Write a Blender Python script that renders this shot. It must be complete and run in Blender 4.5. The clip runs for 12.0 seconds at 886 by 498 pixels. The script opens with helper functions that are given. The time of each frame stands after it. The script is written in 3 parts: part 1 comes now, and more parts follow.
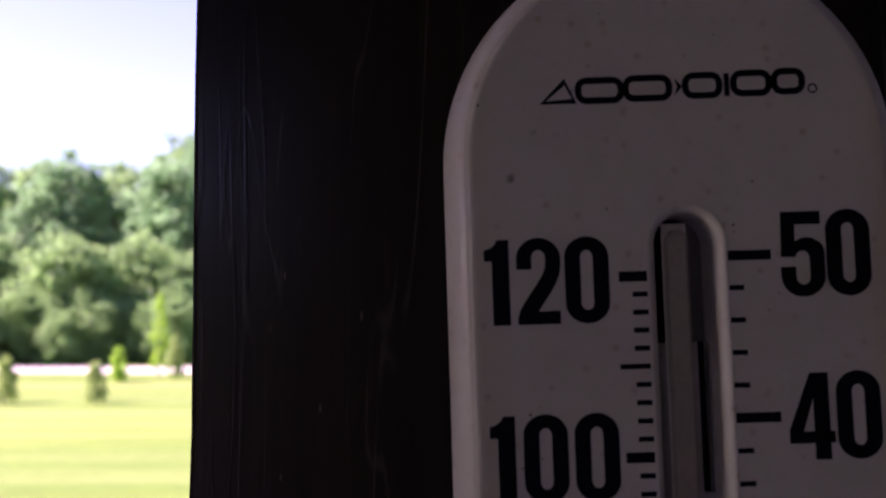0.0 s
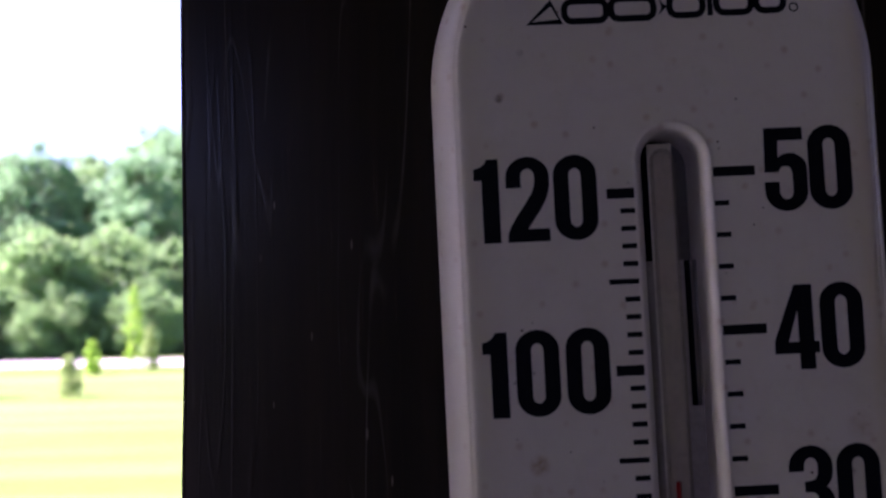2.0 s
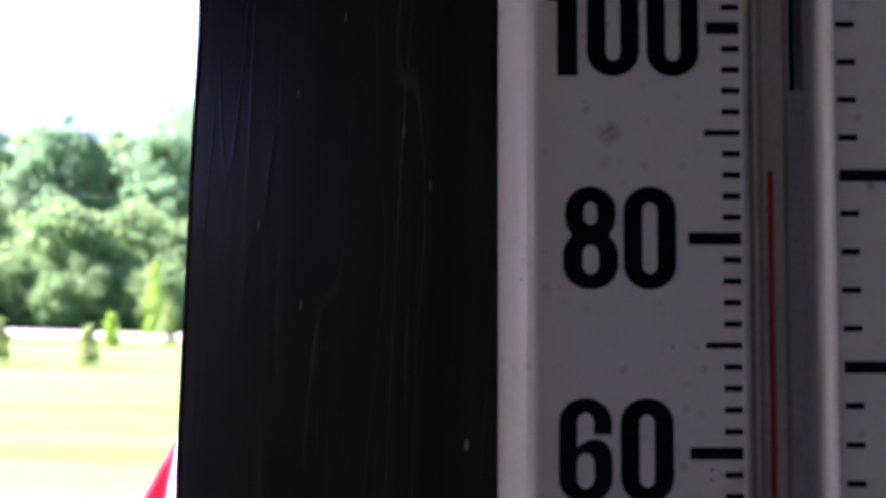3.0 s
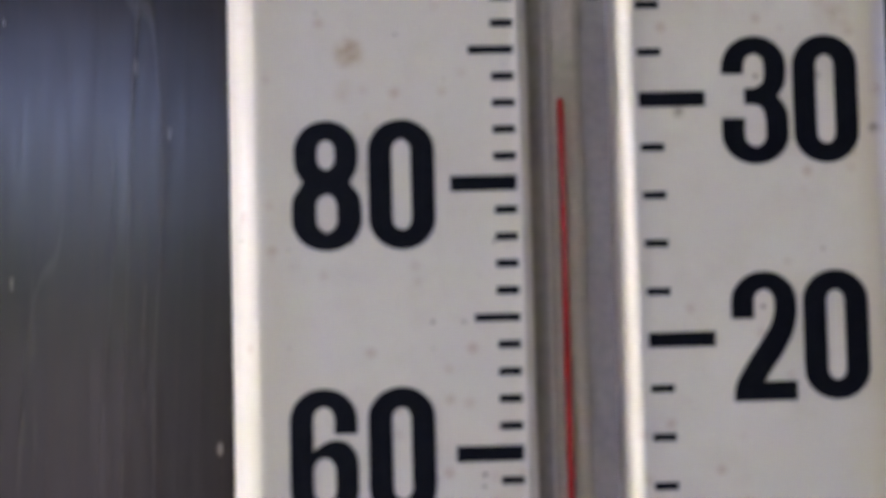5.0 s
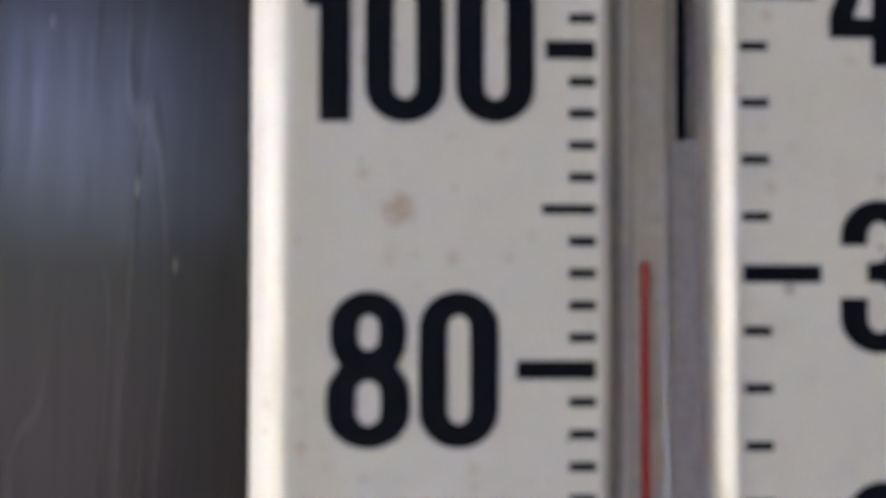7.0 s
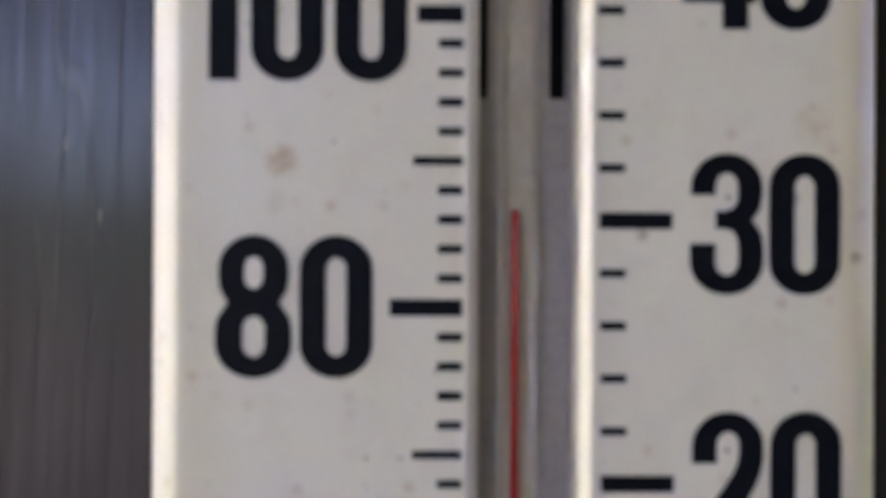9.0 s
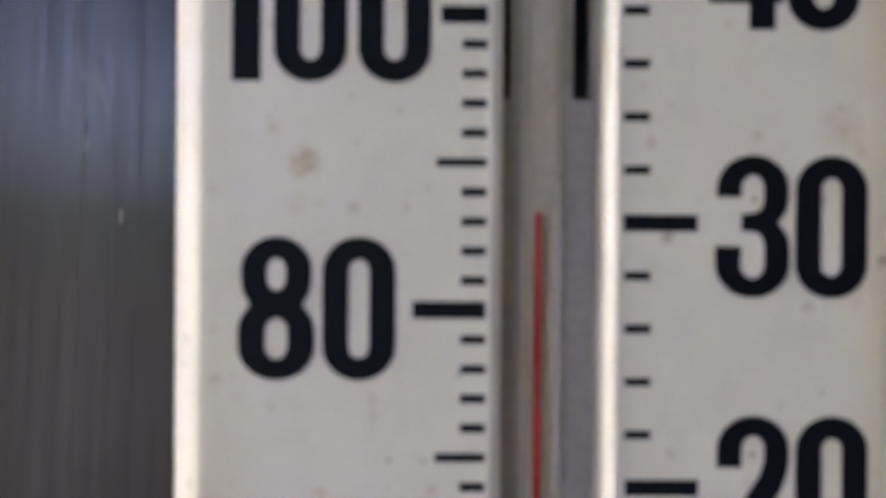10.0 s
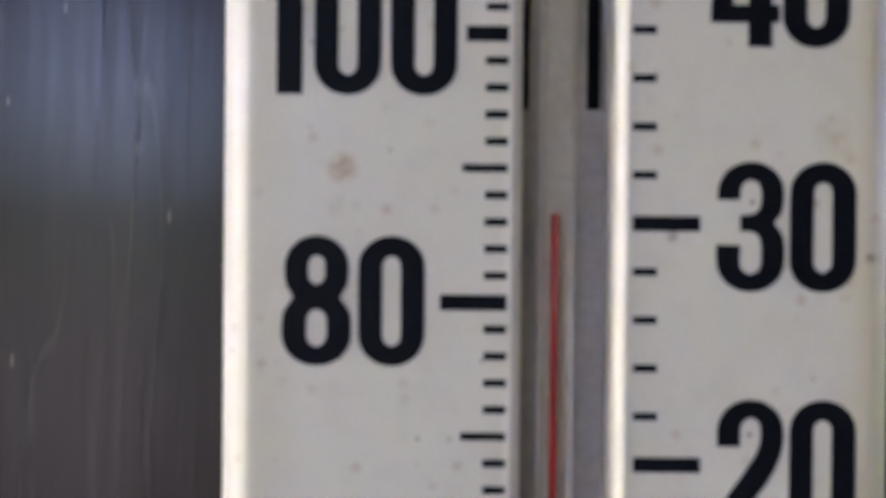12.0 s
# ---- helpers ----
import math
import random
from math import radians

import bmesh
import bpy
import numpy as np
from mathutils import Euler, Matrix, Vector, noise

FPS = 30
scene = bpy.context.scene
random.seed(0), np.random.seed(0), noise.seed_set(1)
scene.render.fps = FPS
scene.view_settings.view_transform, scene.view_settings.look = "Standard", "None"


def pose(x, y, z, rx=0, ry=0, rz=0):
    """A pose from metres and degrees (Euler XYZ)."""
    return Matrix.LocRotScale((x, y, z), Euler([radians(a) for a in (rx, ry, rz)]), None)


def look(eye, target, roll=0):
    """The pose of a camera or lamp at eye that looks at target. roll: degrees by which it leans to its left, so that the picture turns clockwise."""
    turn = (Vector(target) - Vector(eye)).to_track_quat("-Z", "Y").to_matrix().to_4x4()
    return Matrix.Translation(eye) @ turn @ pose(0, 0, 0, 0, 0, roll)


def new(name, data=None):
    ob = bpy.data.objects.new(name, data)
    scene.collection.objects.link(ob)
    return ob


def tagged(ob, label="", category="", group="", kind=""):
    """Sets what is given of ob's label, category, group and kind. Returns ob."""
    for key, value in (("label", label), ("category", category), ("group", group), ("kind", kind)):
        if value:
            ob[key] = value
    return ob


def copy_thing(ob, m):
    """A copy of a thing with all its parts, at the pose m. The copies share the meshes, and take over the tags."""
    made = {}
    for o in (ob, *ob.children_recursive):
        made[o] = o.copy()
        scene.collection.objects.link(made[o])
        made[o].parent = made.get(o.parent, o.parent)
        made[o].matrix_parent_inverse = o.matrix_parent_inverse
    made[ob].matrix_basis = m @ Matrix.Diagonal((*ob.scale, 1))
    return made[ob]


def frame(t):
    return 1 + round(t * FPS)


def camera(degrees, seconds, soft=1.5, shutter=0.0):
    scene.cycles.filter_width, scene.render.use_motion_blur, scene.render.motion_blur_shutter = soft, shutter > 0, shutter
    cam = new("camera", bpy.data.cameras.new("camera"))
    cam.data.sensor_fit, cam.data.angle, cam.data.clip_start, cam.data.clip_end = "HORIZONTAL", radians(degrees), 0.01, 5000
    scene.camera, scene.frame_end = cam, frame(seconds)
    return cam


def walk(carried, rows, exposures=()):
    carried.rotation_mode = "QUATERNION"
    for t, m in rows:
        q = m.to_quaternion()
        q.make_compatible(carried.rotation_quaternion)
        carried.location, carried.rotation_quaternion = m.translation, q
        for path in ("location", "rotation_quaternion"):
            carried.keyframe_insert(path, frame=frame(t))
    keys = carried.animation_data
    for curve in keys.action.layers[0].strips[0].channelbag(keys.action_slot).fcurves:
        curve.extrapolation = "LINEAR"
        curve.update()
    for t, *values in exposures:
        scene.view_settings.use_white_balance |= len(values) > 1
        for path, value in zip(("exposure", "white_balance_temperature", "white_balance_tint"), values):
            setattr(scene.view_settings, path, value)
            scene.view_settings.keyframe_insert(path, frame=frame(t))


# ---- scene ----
cam = camera(50.00, 12.0, soft=2.0)
cam.data.dof.use_dof = True
cam.data.dof.focus_distance = 0.172
cam.data.dof.aperture_fstop = 25.0
PATH = [
    (0, (-0.02603, -0.13783, 1.54655), (-0.02534, 0.36098, 1.58103), -0.04),
    (0.5, (-0.02984, -0.13181, 1.54529), (-0.01769, 0.36731, 1.57240), -0.80),
    (1, (-0.02431, -0.13790, 1.54037), (-0.00999, 0.36080, 1.57346), -0.22),
    (1.5, (-0.02386, -0.13856, 1.54002), (-0.00639, 0.36021, 1.57028), -0.97),
    (2, (-0.02843, -0.13866, 1.53655), (-0.01460, 0.36037, 1.56438), -0.99),
    (2.2, (-0.03004, -0.13787, 1.53337), (-0.01406, 0.36118, 1.55964), -1.20),
    (2.3, (-0.03081, -0.13443, 1.52845), (-0.01566, 0.36491, 1.54923), -1.51),
    (2.4, (-0.03213, -0.12839, 1.51698), (-0.01291, 0.37073, 1.53951), 0.26),
    (2.5, (-0.03429, -0.12233, 1.50606), (-0.01280, 0.37680, 1.52620), 1.18),
    (2.7, (-0.03618, -0.11920, 1.49782), (-0.02235, 0.38027, 1.51639), 2.09),
    (3, (-0.03173, -0.11555, 1.49240), (-0.02871, 0.38391, 1.51536), 1.86),
    (3.5, (-0.02052, -0.11155, 1.49014), (-0.02096, 0.38796, 1.51240), 0.79),
    (5.5, (-0.00361, -0.08750, 1.49095), (0.01753, 0.41177, 1.50777), 0.92),
    (6, (-0.00376, -0.08506, 1.49688), (0.02080, 0.41373, 1.52153), 2.33),
    (6.5, (-0.00860, -0.07740, 1.50564), (0.01445, 0.42197, 1.51593), 1.51),
    (7, (-0.01099, -0.07645, 1.50753), (0.01236, 0.42284, 1.52060), 1.81),
    (7.5, (-0.00659, -0.08022, 1.50471), (0.00837, 0.41925, 1.52226), 2.06),
    (9.5, (0.00144, -0.08409, 1.50553), (0.01259, 0.41578, 1.50317), 2.01),
    (10, (0.00010, -0.08357, 1.50580), (0.00750, 0.41637, 1.50352), 2.14),
    (10.5, (-0.00021, -0.08452, 1.50527), (0.00508, 0.41544, 1.50219), 2.26),
    (11, (0.00036, -0.08403, 1.50453), (0.00337, 0.41594, 1.49985), 2.24),
    (11.5, (-0.00180, -0.08567, 1.50419), (-0.00137, 0.41430, 1.49960), 2.31),
    (12, (-0.00120, -0.09192, 1.50590), (-0.00041, 0.40806, 1.50169), 2.22),
]
EXPOSURES = [(0, 2.22, 6580, 77), (1.0, 2.33, 6420, 77), (2.0, 2.72, 6000, 73), (2.7, 2.96, 5980, 67), (3.7, 3.10, 5930, 64), (4.6, 4.85, 6400, 46), (5.3, 5.40, 6400, 47), (7.0, 5.34, 6370, 44), (9.5, 5.35, 6480, 45), (12.0, 5.38, 6380, 44)]
walk(cam, [(t, look(eye, target, roll)) for t, eye, target, roll in PATH], EXPOSURES)

# ---- world and sun ----
TO_SUN = Vector((-0.97, -0.14, 0.93)).normalized()
world = bpy.data.worlds.new("sky")
scene.world = world
world.use_nodes = True
sky = world.node_tree.nodes.new("ShaderNodeTexSky")
sky.sky_type, sky.sun_disc = "NISHITA", False
sky.dust_density, sky.ozone_density = 0.3, 3.0
sky.sun_elevation = math.asin(TO_SUN.z)
sky.sun_rotation = math.atan2(TO_SUN.x, TO_SUN.y)
world.node_tree.nodes["Background"].inputs["Strength"].default_value = 0.075
world.node_tree.links.new(sky.outputs["Color"], world.node_tree.nodes["Background"].inputs["Color"])
sun = new("sun", bpy.data.lights.new("sun", "SUN"))
sun.data.energy, sun.data.angle, sun.data.color = 5.0, radians(0.53), (1.0, 0.95, 0.86)
sun.matrix_world = look((0, 0, 30), Vector((0, 0, 30)) - TO_SUN)


# ---- materials ----
class Nodes:
    """Short hand for a node material."""

    def __init__(self, name, rough=0.6, metal=0.0, spec=0.5):
        self.mat = bpy.data.materials.new(name)
        self.mat.use_nodes = True
        self.tree = self.mat.node_tree
        self.bsdf = self.tree.nodes["Principled BSDF"]
        self.bsdf.inputs["Roughness"].default_value = rough
        self.bsdf.inputs["Metallic"].default_value = metal
        self.bsdf.inputs["Specular IOR Level"].default_value = spec

    def add(self, kind, **props):
        node = self.tree.nodes.new(kind)
        for key, value in props.items():
            if key == "operation":
                node.operation = value
            elif key == "blend_type":
                node.blend_type = value
            elif key == "data_type":
                node.data_type = value
            elif key == "feature":
                node.feature = value
        return node

    def link(self, a, b):
        self.tree.links.new(a, b)

    def coords(self, scale=(1, 1, 1), kind="Object", offset=(0, 0, 0)):
        tex = self.add("ShaderNodeTexCoord")
        mp = self.add("ShaderNodeMapping")
        mp.inputs["Scale"].default_value = scale
        mp.inputs["Location"].default_value = offset
        self.link(tex.outputs[kind], mp.inputs["Vector"])
        return mp.outputs["Vector"]

    def noise(self, vec, scale, detail=4.0, rough=0.55, distort=0.0):
        n = self.add("ShaderNodeTexNoise")
        n.inputs["Scale"].default_value = scale
        n.inputs["Detail"].default_value = detail
        n.inputs["Roughness"].default_value = rough
        n.inputs["Distortion"].default_value = distort
        self.link(vec, n.inputs["Vector"])
        return n.outputs["Fac"]

    def ramp(self, fac, stops):
        r = self.add("ShaderNodeValToRGB")
        while len(r.color_ramp.elements) < len(stops):
            r.color_ramp.elements.new(0.5)
        for e, (p, c) in zip(r.color_ramp.elements, stops):
            e.position = p
            e.color = (c, c, c, 1) if isinstance(c, (int, float)) else (*c, 1)
        self.link(fac, r.inputs["Fac"])
        return r.outputs["Color"]

    def mix(self, fac, a, b, blend="MIX"):
        n = self.add("ShaderNodeMix", data_type="RGBA", blend_type=blend)
        for sock, v in ((n.inputs[0], fac), (n.inputs[6], a), (n.inputs[7], b)):
            if isinstance(v, bpy.types.NodeSocket):
                self.link(v, sock)
            elif isinstance(v, (int, float)):
                sock.default_value = v
            else:
                sock.default_value = (*v, 1)
        return n.outputs[2]

    def math(self, op, a, b=0.0):
        n = self.add("ShaderNodeMath", operation=op)
        for sock, v in ((n.inputs[0], a), (n.inputs[1], b)):
            if isinstance(v, bpy.types.NodeSocket):
                self.link(v, sock)
            else:
                sock.default_value = v
        return n.outputs[0]

    def near(self, vec, place, inner, outer):
        """1 within inner of the place, 0 past outer."""
        d = self.add("ShaderNodeVectorMath", operation="DISTANCE")
        self.link(vec, d.inputs[0])
        d.inputs[1].default_value = place
        mr = self.add("ShaderNodeMapRange")
        mr.interpolation_type = "SMOOTHSTEP"
        self.link(d.outputs["Value"], mr.inputs["Value"])
        for key, v in (("From Min", inner), ("From Max", outer), ("To Min", 1.0), ("To Max", 0.0)):
            mr.inputs[key].default_value = v
        return mr.outputs["Result"]

    def color(self, socket):
        self.link(socket, self.bsdf.inputs["Base Color"])
        return self

    def bump(self, height, strength, distance):
        b = self.add("ShaderNodeBump")
        b.inputs["Strength"].default_value, b.inputs["Distance"].default_value = strength, distance
        self.link(height, b.inputs["Height"])
        self.link(b.outputs["Normal"], self.bsdf.inputs["Normal"])
        return self


def plastic_white():
    n = Nodes("aged_white_plastic", 0.32)
    v = n.coords()
    tone = n.ramp(n.noise(v, 35, 5), [(0.3, (0.775, 0.690, 0.632)), (0.7, (0.845, 0.760, 0.697))])
    haze = n.ramp(n.noise(v, 160, 3, 0.7), [(0.5, 0.0), (0.78, 0.25)])
    c = n.mix(haze, tone, (0.60, 0.50, 0.40))
    # yellower in a ragged band along the rim
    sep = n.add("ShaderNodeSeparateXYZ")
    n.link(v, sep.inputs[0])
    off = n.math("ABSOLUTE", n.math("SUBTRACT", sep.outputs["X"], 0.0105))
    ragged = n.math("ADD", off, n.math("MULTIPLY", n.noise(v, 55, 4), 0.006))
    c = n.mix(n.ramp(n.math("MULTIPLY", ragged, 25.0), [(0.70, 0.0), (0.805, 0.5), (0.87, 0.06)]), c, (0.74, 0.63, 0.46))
    # browner towards the far edge
    edge = n.math("ADD", sep.outputs["X"], n.math("MULTIPLY", n.noise(v, 70, 4), 0.004))
    c = n.mix(n.ramp(n.math("MULTIPLY", edge, 20.0), [(0.81, 0.0), (0.90, 0.65)]), c, (0.60, 0.42, 0.24))
    # fly specks and grit
    vo = n.add("ShaderNodeTexVoronoi", feature="F1")
    vo.inputs["Scale"].default_value = 655
    n.link(v, vo.inputs["Vector"])
    sparse = n.ramp(n.noise(v, 60, 2), [(0.46, 0.0), (0.56, 1.0)])
    dots = n.ramp(vo.outputs["Distance"], [(0.10, 1.0), (0.16, 0.0)])
    pick = n.ramp(n.add_value(vo.outputs["Color"]), [(0.90, 0.0), (0.93, 1.0)])
    f = n.math("MULTIPLY", n.math("MULTIPLY", dots, sparse), pick)
    c = n.mix(f, c, (0.16, 0.08, 0.055))
    # faint rosy freckles
    fr = n.add("ShaderNodeTexVoronoi", feature="F1")
    fr.inputs["Scale"].default_value = 420
    n.link(n.coords(offset=(0.004, 0, 0.007)), fr.inputs["Vector"])
    frk = n.math("MULTIPLY", n.ramp(fr.outputs["Distance"], [(0.10, 1.0), (0.32, 0.0)]), n.ramp(n.add_value(fr.outputs["Color"]), [(0.62, 0.0), (0.85, 0.42)]))
    c = n.mix(frk, c, (0.52, 0.30, 0.21))
    # brown blotches with places of their own
    wob = n.noise(v, 900, 3, 0.6)
    for place, size, depth in (((-0.0107, 0.0, 0.0129), 0.0016, 0.8), ((0.0366, 0.0, 0.0165), 0.0021, 0.35),
                               ((0.0405, 0.0, 0.0046), 0.0006, 0.9), ((-0.0112, 0.0, 0.0092), 0.0012, 0.25),
                               ((-0.0140, 0.0, 0.0668), 0.0007, 0.9), ((-0.0105, 0.0, 0.0736), 0.0006, 0.5),
                               ((0.0213, 0.0, 0.0066), 0.0007, 0.7), ((0.0350, 0.0, 0.0100), 0.0006, 0.6)):
        spot = n.math("MULTIPLY", n.near(v, place, size * 0.25, size * 1.25), n.ramp(wob, [(0.35, 0.25), (0.62, 1.0)]))
        c = n.mix(n.math("MULTIPLY", spot, depth), c, (0.43, 0.23, 0.085) if size > 0.001 else (0.16, 0.08, 0.045))
    n.color(c)
    n.bump(n.noise(v, 700, 3), 0.12, 0.0004)
    return n.mat


def _add_value(self, socket):
    sep = self.add("ShaderNodeSeparateColor")
    self.link(socket, sep.inputs[0])
    return sep.outputs[0]


Nodes.add_value = _add_value


def print_black():
    n = Nodes("black_print", 0.5, spec=0.08)
    v = n.coords(kind="Object")
    n.color(n.ramp(n.noise(v, 500, 4, 0.7), [(0.3, (0.004, 0.005, 0.009)), (0.75, (0.008, 0.009, 0.014))]))
    return n.mat


def stained_wood():
    n = Nodes("dark_stained_wood", 0.33, spec=0.24)
    v = n.coords((1, 1, 0.035))
    fine = n.noise(v, 900, 6, 0.65, 0.3)
    broad = n.noise(v, 120, 4, 0.6, 0.6)
    c = n.mix(n.ramp(broad, [(0.35, 0.0), (0.65, 1.0)]), (0.016, 0.0115, 0.0100), (0.030, 0.020, 0.0165))
    c = n.mix(n.ramp(fine, [(0.55, 0.0), (0.72, 0.4)]), c, (0.045, 0.027, 0.019))
    # thin pale cracks in the finish along the grain
    wv = n.coords((1, 1, 0.035), offset=(0.013, 0, 0))
    crack = n.noise(wv, 95, 1.5, 0.4, 0.2)
    line = n.math("ABSOLUTE", n.math("SUBTRACT", crack, 0.5))
    brk = n.ramp(n.noise(n.coords((1, 1, 0.3)), 90, 3), [(0.45, 0.0), (0.6, 1.0)])
    thin = n.math("MULTIPLY", n.ramp(line, [(0.003, 1.0), (0.009, 0.0)]), brk)
    c = n.mix(n.math("MULTIPLY", thin, 0.75), c, (0.10, 0.09, 0.08))
    wavy = n.noise(n.coords((1, 1, 0.085), offset=(0.041, 0, 0.3)), 120, 1.0, 0.4, 0.3)
    brk2 = n.ramp(n.noise(n.coords((1, 1, 0.2), offset=(0, 0, 0.7)), 110, 3), [(0.46, 0.0), (0.56, 1.0)])
    hair = n.math("MULTIPLY", n.ramp(n.math("ABSOLUTE", n.math("SUBTRACT", wavy, 0.47)), [(0.002, 1.0), (0.007, 0.0)]), brk2)
    c = n.mix(n.math("MULTIPLY", hair, 0.45), c, (0.085, 0.077, 0.07))
    # small pale nicks
    vo = n.add("ShaderNodeTexVoronoi", feature="F1")
    vo.inputs["Scale"].default_value = 150
    n.link(n.coords((1, 1, 0.45)), vo.inputs["Vector"])
    nick = n.math("MULTIPLY", n.ramp(vo.outputs["Distance"], [(0.035, 1.0), (0.07, 0.0)]), n.ramp(n.add_value(vo.outputs["Color"]), [(0.86, 0.0), (0.9, 1.0)]))
    c = n.mix(nick, c, (0.20, 0.17, 0.15))
    for x, z, size in ((-0.0370, 1.5152, 0.0007), (-0.0519, 1.5530, 0.0005), (-0.0392, 1.5463, 0.0006), (-0.0459, 1.5313, 0.0005),
                       (-0.0522, 1.5202, 0.0004), (-0.0571, 1.5010, 0.0005), (-0.0507, 1.4900, 0.0006), (-0.0330, 1.5075, 0.0006)):
        sq = n.coords((2.4, 0.001, 0.5), offset=(0, 0, 0))
        spot = n.near(sq, (x * 2.4, 0.0187 * 0.001, z * 0.5), size * 0.3, size)
        c = n.mix(n.math("MULTIPLY", spot, 0.5), c, (0.28, 0.24, 0.20))
    n.color(c)
    n.link(n.ramp(fine, [(0.3, 0.18), (0.7, 0.28)]), n.bsdf.inputs["Roughness"])
    # raised drips and runs in the finish catch the light
    runs = n.noise(n.coords((1, 1, 0.03), offset=(0.077, 0, 0.9)), 210, 1.0, 0.4, 0.4)
    brk3 = n.ramp(n.noise(n.coords((1, 1, 0.12), offset=(0.3, 0, 0.2)), 80, 2), [(0.42, 0.0), (0.58, 1.0)])
    bead = n.math("MULTIPLY", n.ramp(n.math("ABSOLUTE", n.math("SUBTRACT", runs, 0.52)), [(0.004, 1.0), (0.016, 0.0)]), brk3)
    lines = n.math("ADD", bead, n.math("ADD", thin, hair))
    n.bump(n.math("ADD", n.math("MULTIPLY", lines, 0.18), n.math("ADD", n.math("MULTIPLY", fine, 0.35), n.math("MULTIPLY", broad, 0.7))), 0.14, 0.0005)
    return n.mat


def plain(name, dark, light, scale, rough=0.6, stretch=(1, 1, 1), bump=0.0, dist=0.01):
    n = Nodes(name, rough)
    v = n.coords(stretch)
    big = n.noise(v, scale, 5, 0.6)
    small = n.noise(v, scale * 9, 4, 0.6)
    c = n.mix(n.ramp(big, [(0.3, 0.0), (0.7, 1.0)]), dark, light)
    c = n.mix(n.ramp(small, [(0.4, 0.0), (0.75, 0.45)]), c, tuple(k * 0.55 for k in dark))
    n.color(c)
    if bump:
        n.bump(small, bump, dist)
    return n.mat


def leaf(name, dark, light, scale=0.8):
    n = Nodes(name, 0.5, spec=0.35)
    g = n.add("ShaderNodeNewGeometry")
    v = n.coords()
    mixf = n.math("ADD", n.math("MULTIPLY", g.outputs["Random Per Island"], 0.55), n.math("MULTIPLY", n.noise(v, scale, 3), 0.45))
    n.color(n.ramp(mixf, [(0.25, dark), (0.75, light)]))
    n.bsdf.inputs["Transmission Weight"].default_value = 0.0
    tr = n.add("ShaderNodeBsdfTranslucent")
    tr.inputs["Color"].default_value = (*(k * 1.3 for k in light), 1)
    ms = n.add("ShaderNodeMixShader")
    ms.inputs[0].default_value = 0.5
    out = n.tree.nodes["Material Output"]
    n.link(n.bsdf.outputs[0], ms.inputs[1])
    n.link(tr.outputs[0], ms.inputs[2])
    n.link(ms.outputs[0], out.inputs["Surface"])
    return n.mat


def glass():
    """Thin clear glass: see-through, with the gloss of its surface."""
    n = Nodes("clear_glass", 0.03)
    clear = n.add("ShaderNodeBsdfTransparent")
    clear.inputs["Color"].default_value = (0.93, 0.91, 0.88, 1)
    gloss = n.add("ShaderNodeBsdfGlossy")
    gloss.inputs["Roughness"].default_value = 0.06
    fres = n.add("ShaderNodeFresnel")
    fres.inputs["IOR"].default_value = 1.47
    ms = n.add("ShaderNodeMixShader")
    n.link(n.math("MULTIPLY", fres.outputs[0], 0.4), ms.inputs[0])
    n.link(clear.outputs[0], ms.inputs[1])
    n.link(gloss.outputs[0], ms.inputs[2])
    n.link(ms.outputs[0], n.tree.nodes["Material Output"].inputs["Surface"])
    return n.mat


def lawn_grass():
    n = Nodes("mown_lawn", 0.75, spec=0.2)
    v = n.coords()
    patch = n.noise(v, 0.16, 5, 0.6)
    fine = n.noise(v, 6, 6, 0.7)
    bands = n.noise(n.coords((0.05, 0.9, 1)), 0.9, 3)
    c = n.mix(n.ramp(patch, [(0.35, 0.0), (0.65, 1.0)]), (0.080, 0.155, 0.020), (0.140, 0.225, 0.036))
    c = n.mix(n.ramp(bands, [(0.45, 0.0), (0.62, 0.7)]), c, (0.20, 0.27, 0.075))
    swath = n.noise(n.coords((0.02, 0.5, 1), offset=(3, 7, 0)), 0.8, 3)
    c = n.mix(n.ramp(swath, [(0.50, 0.0), (0.60, 0.28)]), c, (0.055, 0.145, 0.02))
    c = n.mix(n.ramp(fine, [(0.45, 0.0), (0.75, 0.5)]), c, (0.07, 0.11, 0.02))
    n.color(c)
    n.bump(fine, 0.6, 0.05)
    return n.mat


WHITE, BLACK, WOOD, GLASS, LAWN = plastic_white(), print_black(), stained_wood(), glass(), lawn_grass()
RED_FLUID = plain("red_spirit", (0.62, 0.012, 0.014), (0.70, 0.02, 0.02), 300, 0.35)
# Channel plastic, its grey deepened to hold the shade inside the channel.
SHADED_GREY = plain("shaded_grey_plastic", (0.42, 0.37, 0.34), (0.50, 0.445, 0.41), 90, 0.5, bump=0.05, dist=0.0003)
# Darker copy of the channel grey: the recess shade is in the colour.
RECESS_SHADE = plain("recess_shade_grey", (0.12, 0.105, 0.10), (0.16, 0.145, 0.135), 90, 0.6, bump=0.05, dist=0.0003)
ENAMEL = plain("milky_enamel", (0.74, 0.68, 0.60), (0.82, 0.76, 0.68), 120, 0.4)
GRAVEL = plain("pale_road", (0.27, 0.26, 0.24), (0.36, 0.345, 0.32), 0.6, 0.9, bump=0.3)
ASPHALT = plain("asphalt", (0.036, 0.041, 0.034), (0.051, 0.056, 0.047), 1.5, 0.9, bump=0.3)
DECK = plain("weathered_deck", (0.065, 0.054, 0.045), (0.10, 0.085, 0.07), 4, 0.7, (1, 0.1, 1), 0.2, 0.003)
